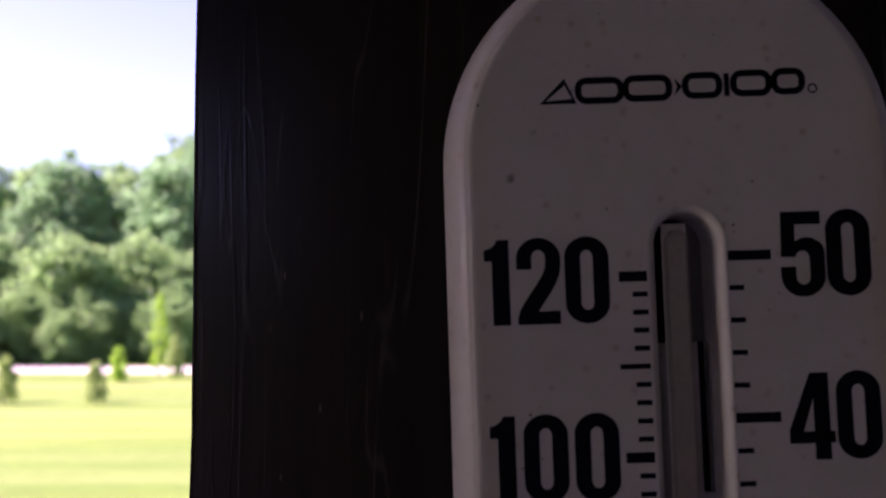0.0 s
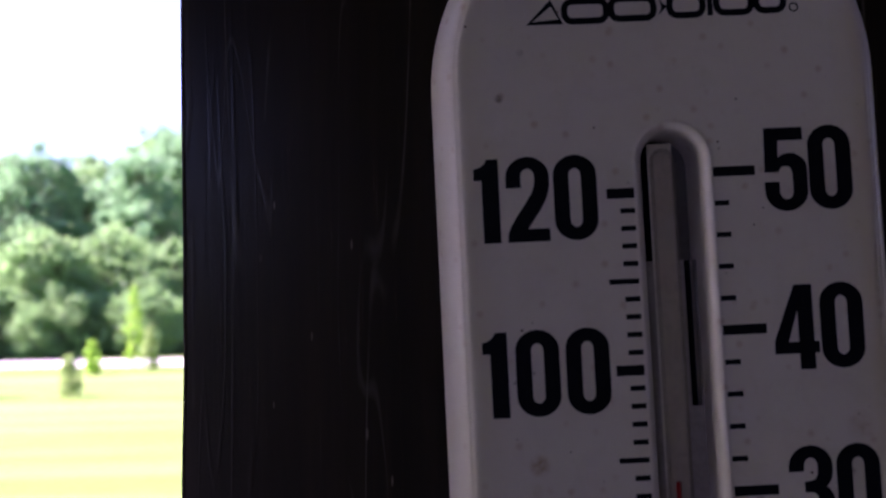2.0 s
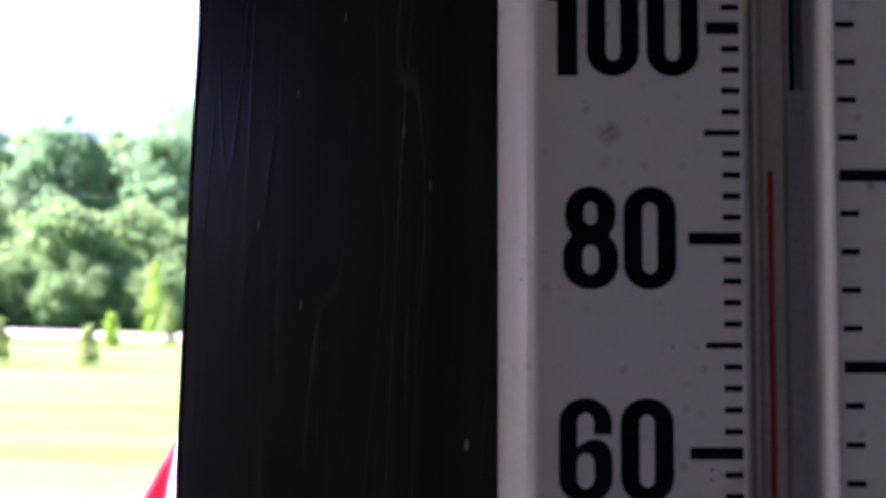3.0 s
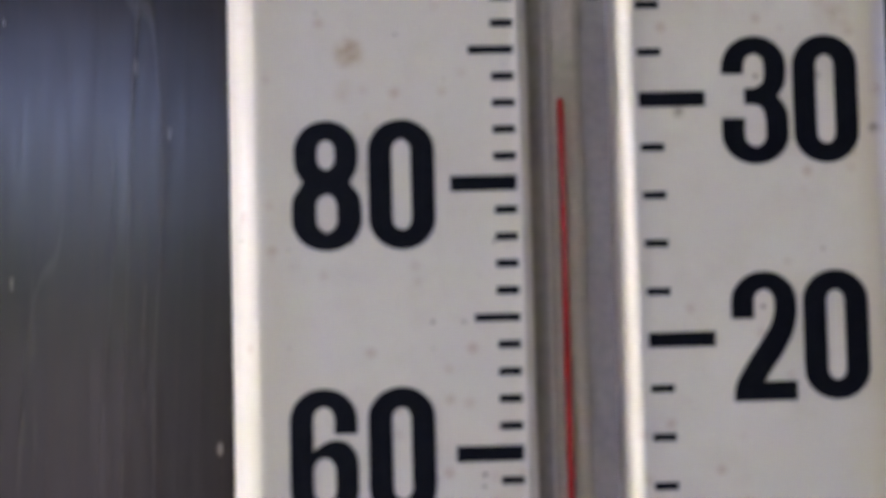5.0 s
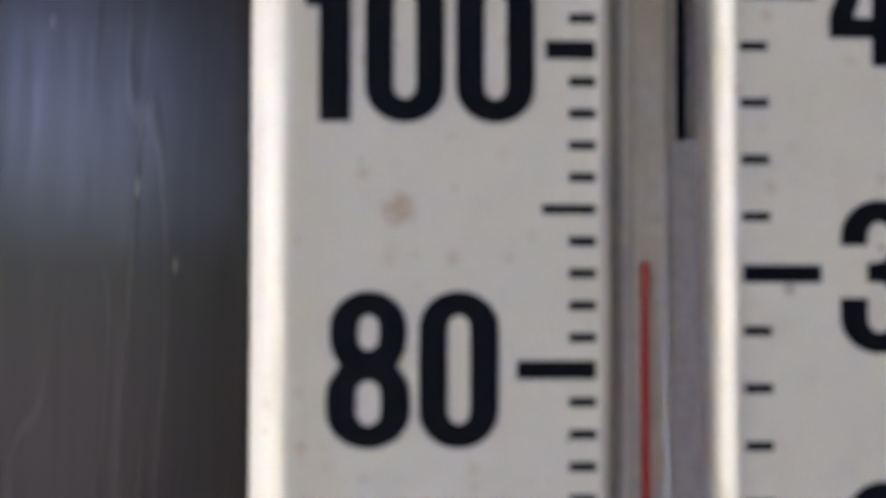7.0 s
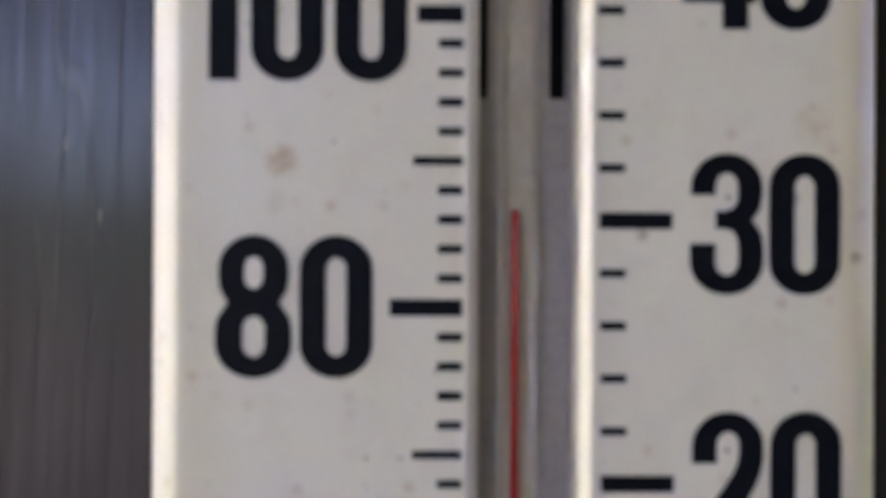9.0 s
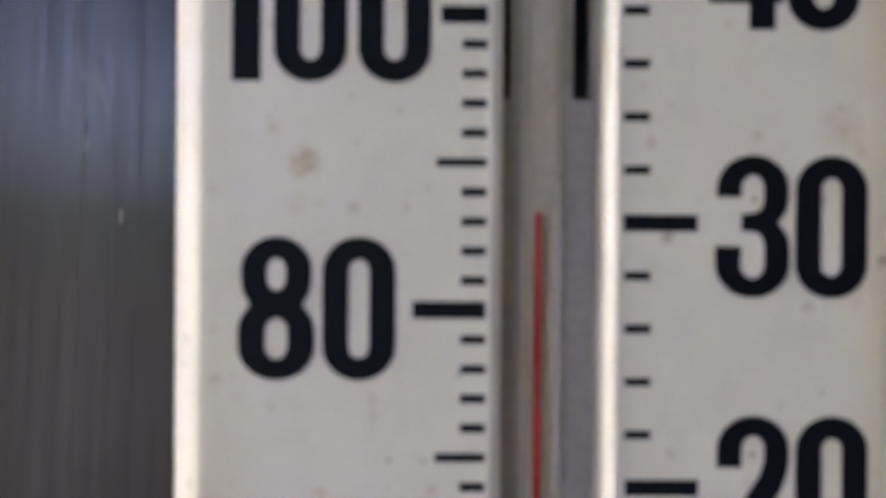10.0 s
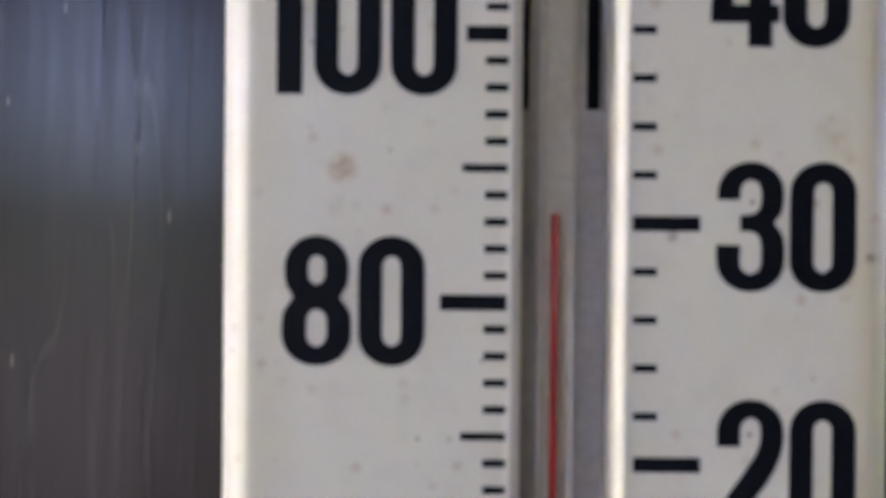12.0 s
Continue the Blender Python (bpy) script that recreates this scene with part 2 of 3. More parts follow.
SIDING = plain("brown_siding", (0.060, 0.046, 0.038), (0.080, 0.061, 0.050), 3, 0.6, (0.2, 1, 1), 0.1, 0.002)
SOFFIT = plain("stained_ceiling_boards", (0.03, 0.022, 0.017), (0.045, 0.032, 0.025), 4, 0.6, (0.1, 1, 1), 0.2, 0.002)
BARK = plain("bark", (0.07, 0.055, 0.04), (0.14, 0.115, 0.09), 6, 0.9, (1, 1, 0.25), 0.6, 0.03)
LEAF_A = leaf("broad_leaves", (0.075, 0.190, 0.088), (0.200, 0.395, 0.175))
LEAF_B = leaf("pale_leaves", (0.068, 0.175, 0.070), (0.215, 0.395, 0.135))
CONIFER = leaf("conifer_sprays", (0.12, 0.27, 0.022), (0.25, 0.47, 0.045), 3)
CONIFER_DIM = leaf("dull_conifer_sprays", (0.13, 0.22, 0.06), (0.26, 0.39, 0.11), 3)
FLAG_RED = plain("red_nylon", (0.50, 0.008, 0.03), (0.58, 0.012, 0.04), 20, 0.6, bump=0.1, dist=0.001)
FLAG_WHITE = plain("white_nylon", (0.76, 0.76, 0.76), (0.82, 0.82, 0.81), 20, 0.6, bump=0.1, dist=0.001)
PALE_METAL = plain("white_enamel", (0.68, 0.68, 0.66), (0.78, 0.78, 0.76), 5, 0.4)
STEEL = plain("galvanised_steel", (0.35, 0.35, 0.35), (0.45, 0.45, 0.44), 60, 0.4)


# ---- mesh helpers ----
def mesh_object(name, bm, mat):
    me = bpy.data.meshes.new(name)
    bm.normal_update()
    bm.to_mesh(me)
    bm.free()
    me.materials.append(mat)
    return new(name, me)


def part(name, bm, mat, parent, label=""):
    ob = mesh_object(name, bm, mat)
    ob.parent = parent
    return tagged(ob, label)


def twin(name, ob, parent, m):
    """A further piece that shares ob's mesh."""
    o = new(name, ob.data)
    o.parent = parent
    o.matrix_local = m
    return o


def box(lo, hi, bevel=0.0, bm=None):
    bm = bm or bmesh.new()
    c = [(a + b) / 2 for a, b in zip(lo, hi)]
    d = [b - a for a, b in zip(lo, hi)]
    made = bmesh.ops.create_cube(bm, size=1.0, matrix=Matrix.Translation(c) @ Matrix.Diagonal((*d, 1)))
    if bevel:
        edges = list({e for v in made["verts"] for e in v.link_edges})
        bmesh.ops.bevel(bm, geom=edges, offset=bevel, segments=2, affect="EDGES", profile=0.5)
    return bm


def smooth(bm):
    for f in bm.faces:
        f.smooth = True
    return bm


MM = 0.001

# ---- ground, road ----
def ground():
    bm = bmesh.new()
    n, r = 60, 900.0
    grid = []
    for i in range(n + 1):
        row = []
        for j in range(n + 1):
            u, v = i / n * 2 - 1, j / n * 2 - 1
            x, y = r * u * abs(u) ** 1.6, r * v * abs(v) ** 1.6
            d = math.hypot(x, y)
            z = -0.4 + 0.05 * min(1, max(0, d - 4) / 10) * noise.noise((x * 0.12, y * 0.12, 3.0))
            row.append(bm.verts.new((x, y, z)))
        grid.append(row)
    for i in range(n):
        for j in range(n):
            bm.faces.new((grid[i][j], grid[i + 1][j], grid[i + 1][j + 1], grid[i][j + 1]))
    ob = mesh_object("ground", smooth(bm), LAWN)
    return tagged(ob, "sunlit mown green lawn reaching to the woods", "lawn", kind="structure")


ground()


def road():
    bm = bmesh.new()
    rows = []
    for i in range(81):
        x = -120 + 3.0 * i
        wob = 0.25 * noise.noise((x * 0.2, 1, 0))
        z = -0.31
        rows.append([bm.verts.new((x, y, zz)) for y, zz in ((31.6 + wob, z - 0.14), (31.9 + wob, z), (33.2, z + 0.02), (34.5 - wob, z - 0.01), (34.8 - wob, z - 0.14))])
    for a, b in zip(rows, rows[1:]):
        for k in range(4):
            bm.faces.new((a[k], b[k], b[k + 1], a[k + 1]))
    return tagged(mesh_object("road", smooth(bm), GRAVEL), "pale sun-bleached country road past the lawn", "road", kind="structure")


road()


# Dark ground added out of view, to cut green bounce off the lawn.
def driveway():
    bm = bmesh.new()
    n = 24
    g = [[bm.verts.new((-46 + 46 * i / n + 0.3 * noise.noise((i, j, 2)), -44 + 39.7 * j / n, -0.33)) for j in range(n + 1)] for i in range(n + 1)]
    for i in range(n):
        for j in range(n):
            bm.faces.new((g[i][j], g[i + 1][j], g[i + 1][j + 1], g[i][j + 1]))
    return tagged(mesh_object("driveway", bm, ASPHALT), "unseen dark grey ground added behind the porch to cut lawn bounce", "driveway", kind="structure")


driveway()

# ---- porch ----
POST_X0, POST_X1, POST_Y0, POST_Y1 = -0.0674, 0.1230, 0.0187, 0.2087


def porch():
    fl = new("floor")
    tagged(fl, "weathered brown deck boards of the porch", "floor", kind="structure")
    proto = None
    for i in range(42):
        x = -2.46 + i * 0.142
        if proto is None:
            proto = part("board", box((0, -4.2, -0.03), (0.138, 0.25, 0.0), 0.003), DECK, fl)
            proto.location.x = x
        else:
            twin("board", proto, fl, Matrix.Translation((x, 0, 0)))
    part("joist_frame", box((-2.46, -4.2, -0.45), (3.47, 0.24, -0.034)), DECK, fl)
    # Ceiling out of view, stretched left and back to hold off sky and sun.
    tagged(mesh_object("ceiling", box((-6.3, -4.3, 2.55), (3.5, 0.22, 2.63)), SOFFIT), "unseen dark board ceiling over the porch, sized to block light", "ceiling", kind="structure")
    # Walls added out of view: they dim the dial and shape the post's reflection.
    tagged(mesh_object("rear_light_block", box((-0.67, -4.3, 0.002), (3.5, -2.404, 2.546)), SIDING), "unseen brown rear wall added to darken the reflection in the post", "wall", kind="structure")
    tagged(mesh_object("side_light_block", box((3.504, -4.3, -0.45), (3.7, 0.45, 2.8)), SIDING), "unseen brown end wall added to block light from the right", "wall", kind="structure")
    # The gap between these two added blocks lets side light reach the rim.
    for name, y0, y1 in (("left_light_block_rear", -4.3, -0.80), ("left_light_block_front", -0.08, 1.2)):
        tagged(mesh_object(name, box((-2.24, y0, 0.002 if y0 < -1 else -0.45), (-2.1, y1, 2.546)), SIDING), "unseen brown partition added to narrow the light from the left", "wall", kind="structure")
    tagged(mesh_object("beam", box((-6.3, 0.01, 2.352), (3.5, 0.215, 2.547), 0.004), WOOD), "dark stained porch beam", "beam", kind="structure")


porch()


def post():
    bm = bmesh.new()
    # rows up the post, the corners slightly eased and uneven
    n = 240
    prof = []
    e = 0.0009
    for cx, cy, a0 in ((POST_X0, POST_Y0, 180), (POST_X1, POST_Y0, 270), (POST_X1, POST_Y1, 0), (POST_X0, POST_Y1, 90)):
        sx, sy = (1 if cx == POST_X0 else -1), (1 if cy == POST_Y0 else -1)
        for k in range(4):
            a = radians(a0 + 30 * k)
            prof.append((cx + sx * e + e * math.cos(a), cy + sy * e + e * math.sin(a)))
    loops = []
    for i in range(n + 1):
        z = 0.0 + 2.35 * i / n
        loop = []
        for k, (x, y) in enumerate(prof):
            w = 0.0004 * noise.noise((z * 14, k // 4 * 7.0, 0)) + 0.00025 * noise.noise((z * 60, k // 4 * 7.0, 5))
            loop.append(bm.verts.new((x + w, y + 0.3 * w, z)))
        loops.append(loop)
    m = len(prof)
    for a, b in zip(loops, loops[1:]):
        for k in range(m):
            bm.faces.new((a[k], a[(k + 1) % m], b[(k + 1) % m], b[k]))
    bm.faces.new(loops[-1])
    bm.faces.new(loops[0][::-1])
    ob = mesh_object("porch_post", bm, WOOD)
    return tagged(ob, "square dark-stained wooden porch post with fine scratches", "post")


post()

# ---- thermometer ----
FACE = Matrix.Translation((0, 0, 1.5)) @ pose(0, 0, 0, 0, -1.7, 0)
thermo = new("thermometer")
thermo.matrix_world = FACE
tagged(thermo, "weathered white plastic outdoor thermometer with black numerals on post", "thermometer")
CX, HALF = 10.5, 34.2
Z_TOP, Z_BOT = 69.7, -180.0
GX, G_TOP, G_BOT = 11.3, 56.6, -176.0
DEG = 1.3


def stadium(cx, half, top, bot, y, n=40):
    """Loop of a round-ended upright shape, in millimetres, seen from the front."""
    pts = []
    for i in range(n + 1):
        a = math.pi * i / n
        pts.append((cx + half * math.cos(a), y, top + half * math.sin(a)))
    for i in range(1, 24):
        pts.append((cx - half, y, top + (bot - top) * i / 24))
    for i in range(n + 1):
        a = math.pi + math.pi * i / n
        pts.append((cx + half * math.cos(a), y, bot + half * math.sin(a)))
    for i in range(1, 24):
        pts.append((cx + half, y, bot + (top - bot) * i / 24))
    return pts


def loops_mesh(loops, close_last=False):
    bm = bmesh.new()
    rings = [[bm.verts.new([c * MM for c in p]) for p in lp] for lp in loops]
    for a, b in zip(rings, rings[1:]):
        k = len(a)
        for i in range(k):
            bm.faces.new((a[i], b[i], b[(i + 1) % k], a[(i + 1) % k]))
    if close_last:
        bm.faces.new(rings[-1])
    bmesh.ops.recalc_face_normals(bm, faces=bm.faces)
    return smooth(bm)


def case():
    # a rounded bead, a fine crease, then the flat face
    prof = [(1.6, 11.5), (0.3, 11.5), (0.0, 11.0)] + [(4.3 * (1 - math.cos(radians(a))), 9.0 * (1 - math.sin(radians(a)))) for a in (0, 12, 22, 31, 39, 46, 52, 58, 63, 68, 72, 75)]
    prof += [(3.35, 0.30), (3.5, 0.12), (3.7, 0.02), (4.0, -0.04), (4.5, -0.05), (5.2, -0.01), (5.9, 0.0)]
    loops = [stadium(CX, HALF - o, Z_TOP, Z_BOT, y) for o, y in prof]
    for half, y in ((6.3, 0.0), (6.0, 0.0), (5.8, -0.09), (5.55, -0.07), (5.3, 0.1), (4.9, 0.4), (4.65, 0.85), (4.5, 1.5), (4.45, 2.5), (4.4, 5.9), (4.4, 9.6)):
        loops.append(stadium(GX, half, G_TOP, G_BOT, y))
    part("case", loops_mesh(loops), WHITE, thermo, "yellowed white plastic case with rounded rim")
    # back of the channel: slotted between two heights, deeper above
    part("channel_floor", box((6.6 * MM, 6.2 * MM, -181 * MM), (16.0 * MM, 7.4 * MM, 19.6 * MM)), SHADED_GREY, thermo, "grey plastic channel floor, shade put into the colour")
    part("tube_rest", box((7.9 * MM, 6.2 * MM, 19.604 * MM), (13.8 * MM, 7.4 * MM, 42 * MM)), SHADED_GREY, thermo, "grey strip behind the tube, shade put into the colour")
    part("slot_edge", box((15.45 * MM, 6.2 * MM, 19.604 * MM), (16.0 * MM, 7.4 * MM, 42 * MM)), SHADED_GREY, thermo)
    part("channel_back", box((12.7 * MM, 8.8 * MM, 42 * MM), (16.0 * MM, 9.4 * MM, 64 * MM)), RECESS_SHADE, thermo, "deep recess wall, its shade put into the grey")
    # Added black sheet: stops leaking light and stands in for shade behind the slots.
    part("slot_dark_sheet", box((3 * MM, 9.7 * MM, -183 * MM), (20 * MM, 10.6 * MM, 64 * MM), 0.0004), BLACK, thermo, "added black sheet standing in for the dark behind the slots")
    part("bracket", box((2 * MM, 9.6 * MM, -60 * MM), (19 * MM, 19.6 * MM, -30 * MM), 0.0006), WHITE, thermo)


case()


def rod(cx, cy, r, z0, z1, n=28, dome=True):
    loops = []
    steps = [(z0, r)] + ([(z1 - r * (1 - math.sin(a)), r * math.cos(a)) for a in [radians(d) for d in (0, 20, 40, 60, 75)]] if dome else [(z1, r)])
    for z, rr in steps:
        loops.append([(cx + rr * math.cos(2 * math.pi * i / n), cy + rr * math.sin(2 * math.pi * i / n), z) for i in range(n)])
    bm = bmesh.new()
    rings = [[bm.verts.new([c * MM for c in p]) for p in lp] for lp in loops]
    for a, b in zip(rings, rings[1:]):
        for i in range(n):
            bm.faces.new((a[i], a[(i + 1) % n], b[(i + 1) % n], b[i]))
    bm.faces.new(rings[0][::-1])
    bm.faces.new(rings[-1])
    bmesh.ops.recalc_face_normals(bm, faces=bm.faces)
    return smooth(bm)


tube = part("tube", rod(10.7, 3.9, 1.85, -180, 59.0), GLASS, thermo, "clear glass thermometer tube")
tube.visible_shadow = False
bm = box((8.95 * MM, 5.77 * MM, -179 * MM), (12.75 * MM, 5.89 * MM, 60 * MM))
part("enamel_back", bm, ENAMEL, tube, "milky white enamel backing")
part("fluid", rod(10.35, 3.9, 0.36, -179, 8.9, 14), RED_FLUID, tube, "thin red spirit column standing at eighty-seven")


# numerals, drawn as strokes
def arc(cx, cz, rx, rz, a0, a1, n=14):
    return [(cx + rx * math.cos(radians(a0 + (a1 - a0) * i / n)), cz + rz * math.sin(radians(a0 + (a1 - a0) * i / n))) for i in range(n + 1)]


def stroke(bm, pts, wide, closed=False, up=0.06):
    """A flat ribbon along the path, sharp at its ends, 0.06 mm proud."""
    n = len(pts)
    sides = []
    for i, (x, z) in enumerate(pts):
        if closed:
            ax, az = pts[i - 1]
            bx, bz = pts[(i + 1) % n]
        else:
            ax, az = pts[max(i - 1, 0)]
            bx, bz = pts[min(i + 1, n - 1)]
        dx, dz = bx - ax, bz - az
        k = math.hypot(dx, dz) or 1
        nx, nz = -dz / k, dx / k
        w = wide / 2
        sides.append([bm.verts.new((x * MM + s * nx * w * MM, y * MM, z * MM + s * nz * w * MM)) for s, y in ((1, 0.02), (1, -up), (-1, -up), (-1, 0.02))])
    rng = range(n if closed else n - 1)
    for i in rng:
        a, b = sides[i], sides[(i + 1) % n]
        for k in range(3):
            bm.faces.new((a[k], a[k + 1], b[k + 1], b[k]))
    if not closed:
        bm.faces.new(sides[0])
        bm.faces.new(sides[-1][::-1])


def flat(bm, pts, up=0.06):
    front = [bm.verts.new((x * MM, -up * MM, z * MM)) for x, z in pts]
    back = [bm.verts.new((x * MM, 0.02 * MM, z * MM)) for x, z in pts]
    bm.faces.new(front)
    for i in range(len(pts)):
        j = (i + 1) % len(pts)
        bm.faces.new((front[i], back[i], back[j], front[j]))


A = 3.22


def sheet(loops, up=0.06):
    """A printed shape: an outer loop and its holes, filled and slightly proud."""
    bm = bmesh.new()
    for pts in loops:
        clean = [p for i, p in enumerate(pts) if math.dist(p, pts[i - 1]) > 0.01]
        front = [bm.verts.new((x * MM, -up * MM, z * MM)) for x, z in clean]
        for i in range(len(front)):
            bm.edges.new((front[i], front[(i + 1) % len(front)]))
    rim = bm.edges[:]
    bmesh.ops.triangle_fill(bm, use_beauty=True, use_dissolve=False, edges=rim, normal=(0, -1, 0))
    for e in rim:
        a, b = e.verts
        c, d = (bm.verts.new((v.co.x, 0.02 * MM, v.co.z)) for v in (b, a))
        bm.faces.new((a, b, c, d))
    bmesh.ops.remove_doubles(bm, verts=bm.verts[:], dist=0.002 * MM)
    bmesh.ops.recalc_face_normals(bm, faces=bm.faces)
    return bm


def capsule(half, top, bot, rz):
    return arc(0, top - rz, half, rz, 0, 180) + arc(0, bot + rz, half, rz, 180, 360)


def glyph(ch):
    top, bot = 6.32, -6.3
    cap = arc(0, top - 3.0, A, 3.0, 180, 0)           # over the top, from the near side
    cup = arc(0, bot + 3.0, A + 0.1, 3.0, 0, -180)    # round the foot, back again
    if ch == "0":
        return sheet([capsule(A, top, bot, 3.0), capsule(0.9, 4.35, -4.35, 1.05)])
    if ch == "8":
        side = [(3.1, 2.6), (2.95, 1.5), (2.5, 0.72), (2.3, 0.3), (2.6, -0.15), (3.2, -1.0), (3.38, -2.0)]
        out = arc(0, 3.3, 3.1, 3.0, 90, 0) + side + arc(0, -3.25, 3.38, 3.05, 0, -90)
        return sheet([out + [(-x, z) for x, z in out[-2:0:-1]], capsule(0.82, 4.4, 1.6, 1.0), capsule(0.98, -0.85, -4.45, 1.15)])
    if ch == "6":
        out = [(1.0, 1.95), (A, 1.95)] + arc(0, top - 3.0, A, 3.0, 0, 180) + arc(0, bot + 3.0, A + 0.05, 3.0, 180, 360) + [(A + 0.05, -1.4)]
        out += arc(1.2, -0.9, 2.05, 2.3, 0, 90, 8) + [(0.4, 1.3), (-0.3, 0.95), (-1.0, 0.4)] + arc(0, 3.4, 1.0, 1.15, 180, 0)
        return sheet([out, capsule(1.05, -0.3, -4.5, 1.2)])
    if ch == "3":
        out = [(-1.05, 2.6), (-A, 2.6)] + cap + [(3.18, 2.4), (3.0, 1.4), (2.5, 0.65), (2.25, 0.35), (2.7, -0.15), (3.2, -1.0), (3.32, -2.0)] + cup
        out += [(-A - 0.1, -1.75), (-1.0, -1.75)] + arc(0, -3.35, 1.05, 1.2, 180, 360) + [(1.05, -1.9), (0.85, -1.0), (0.4, -0.55), (-0.2, -0.42), (-1.0, -0.42), (-1.0, 1.15), (-0.2, 1.18)]
        out += [(0.5, 1.4), (0.9, 1.9), (1.0, 2.6)] + arc(0, 3.4, 1.0, 1.15, 0, 180)
        return sheet([out])
    if ch == "2":
        out = [(-1.0, 1.75), (-A, 1.75)] + cap + [(A, 2.2), (3.0, 1.0), (2.5, -0.3), (1.7, -1.7), (0.6, -3.2), (-0.15, -4.35), (3.0, -4.35), (3.0, -6.25), (-3.2, -6.25), (-3.15, -5.0), (-2.7, -3.9), (-1.9, -2.6)]
        out += [(-0.4, -0.5), (0.5, 0.9), (0.9, 1.9), (1.0, 2.6)] + arc(0, 3.4, 1.0, 1.15, 0, 180)
        return sheet([out])
    if ch == "1":
        return sheet([[(-0.62, -6.25), (1.9, -6.25), (1.9, 6.15), (0.2, 6.15), (-0.15, 5.5), (-0.8, 5.0), (-1.75, 4.7), (-1.75, 3.05), (-0.62, 3.05)]])
    if ch == "4":
        return sheet([[(0.3, -6.25), (2.6, -6.25), (2.6, -3.9), (3.3, -3.9), (3.3, -2.2), (2.6, -2.2), (2.6, 6.15), (-0.05, 6.15), (-3.3, -2.0), (-3.3, -3.9), (0.3, -3.9)],
                      [(0.3, -2.2), (-1.25, -2.2), (0.3, 2.5)]])
    out = [(-2.95, 6.15), (2.8, 6.15), (2.8, 4.25), (-0.95, 4.25), (-1.05, 1.75), (-0.4, 2.15), (0.5, 2.35), (1.5, 2.25)] + arc(1.2, 0.0, 2.05, 2.1, 70, 0, 6) + arc(0, bot + 3.0, A, 3.0, 0, -180)
    out += [(-A, -1.9), (-1.0, -1.9)] + arc(0, -3.35, 1.02, 1.2, 180, 360) + [(1.02, -0.6), (0.75, 0.1), (0.2, 0.42), (-0.4, 0.35), (-0.85, 0.0), (-1.0, -0.45), (-3.15, -0.45)]
    return sheet([out])


GLYPHS = {}


def numeral(text, spots, z):
    for ch, x in zip(text, spots):
        m = Matrix.Translation((x * MM, 0, z * MM))
        if ch not in GLYPHS:
            GLYPHS[ch] = part("digit", glyph(ch), BLACK, thermo)
            GLYPHS[ch].matrix_local = m
        else:
            twin("digit", GLYPHS[ch], thermo, m)


numeral("120", (-16.55, -10.4, -3.4), 51.7)
numeral("100", (-16.5, -10.25, -2.9), 26.25)
numeral("80", (-13.1, -5.85), 0.05)
numeral("60", (-13.8, -6.35), -25.7)
numeral("40", (-13.8, -6.35), -51.8)
numeral("50", (28.05, 34.75), 54.6)
numeral("40", (28.1, 34.95), 31.2)
numeral("30", (28.85, 35.85), 7.55)
numeral("20", (29.05, 36.05), -15.5)
numeral("10", (29.6, 36.0), -38.8)

BARS = {}


def bar(x0, x1, z, tall):
    key = (round(x1 - x0, 3), tall)
    m = Matrix.Translation(((x0 + x1) / 2 * MM, 0, z * MM))
    if key not in BARS:
        w = (x1 - x0) / 2
        BARS[key] = part("tick_mark", box((-w * MM, -0.06 * MM, -tall / 2 * MM), (w * MM, 0.02 * MM, tall / 2 * MM)), BLACK, thermo)
        BARS[key].matrix_local = m
    else:
        twin("tick_mark", BARS[key], thermo, m)


for f in range(40, 122, 2):
    z = (f - 80) * DEG
    if f % 20 == 0:
        bar(1.2 if f >= 100 else -1.15, 5.3, z, 1.5)
    elif f % 10 == 0:
        bar(0.9, 5.3, z, 0.75)
    else:
        bar(3.1, 5.3, z, 0.75)
for c in range(6, 52, 2):
    z = (c * 1.8 + 32 - 80) * DEG
    x = 17.45 - 0.0105 * (z - 7.8)
    bar(x, x + (6.5 if c % 10 == 0 else 2.3), z, 1.45 if c % 10 == 0 else 0.75)


# maker's mark as plain outlined shapes
def mark():
    z0, z1 = 77.6, 81.2

    def ring(pts, w=0.98):
        bm = bmesh.new()
        stroke(bm, pts, w, True)
        part("logo_mark", bm, BLACK, thermo)

    ring([(-8.9, z0 + 0.25), (-4.2, z0 + 0.4), (-5.6, z1 - 0.3)], 1.0)
    for x0, x1 in ((-3.6, 2.7), (3.4, 9.8), (12.2, 17.2), (19.3, 24.5), (25.3, 29.4)):
        c = min(1.2, (x1 - x0) / 2)
        k = 0.02 * (x0 + 3)
        a, b = z0 + 0.4 + k, z1 - 0.2 + k
        ring(arc(x1 - c, b - c, c, c, 0, 90, 5) + arc(x0 + c, b - c, c, c, 90, 180, 5) + arc(x0 + c, a + c, c, c, 180, 270, 5) + arc(x1 - c, a + c, c, c, 270, 360, 5))
    bm = bmesh.new()
    flat(bm, [(17.9, z0 + 0.5), (18.7, z0 + 0.5), (18.7, z1 + 0.3), (17.9, z1 + 0.3)])
    part("logo_mark", bm, BLACK, thermo)
    bm = bmesh.new()
    flat(bm, [(10.6, z0 + 0.9), (11.8, (z0 + z1) / 2 + 0.3), (10.6, z1 - 0.3), (11.0, (z0 + z1) / 2 + 0.3)])
    part("logo_mark", bm, BLACK, thermo)
    ring(arc(30.9, 78.9, 0.62, 0.62, 0, 340, 14), 0.22)


mark()


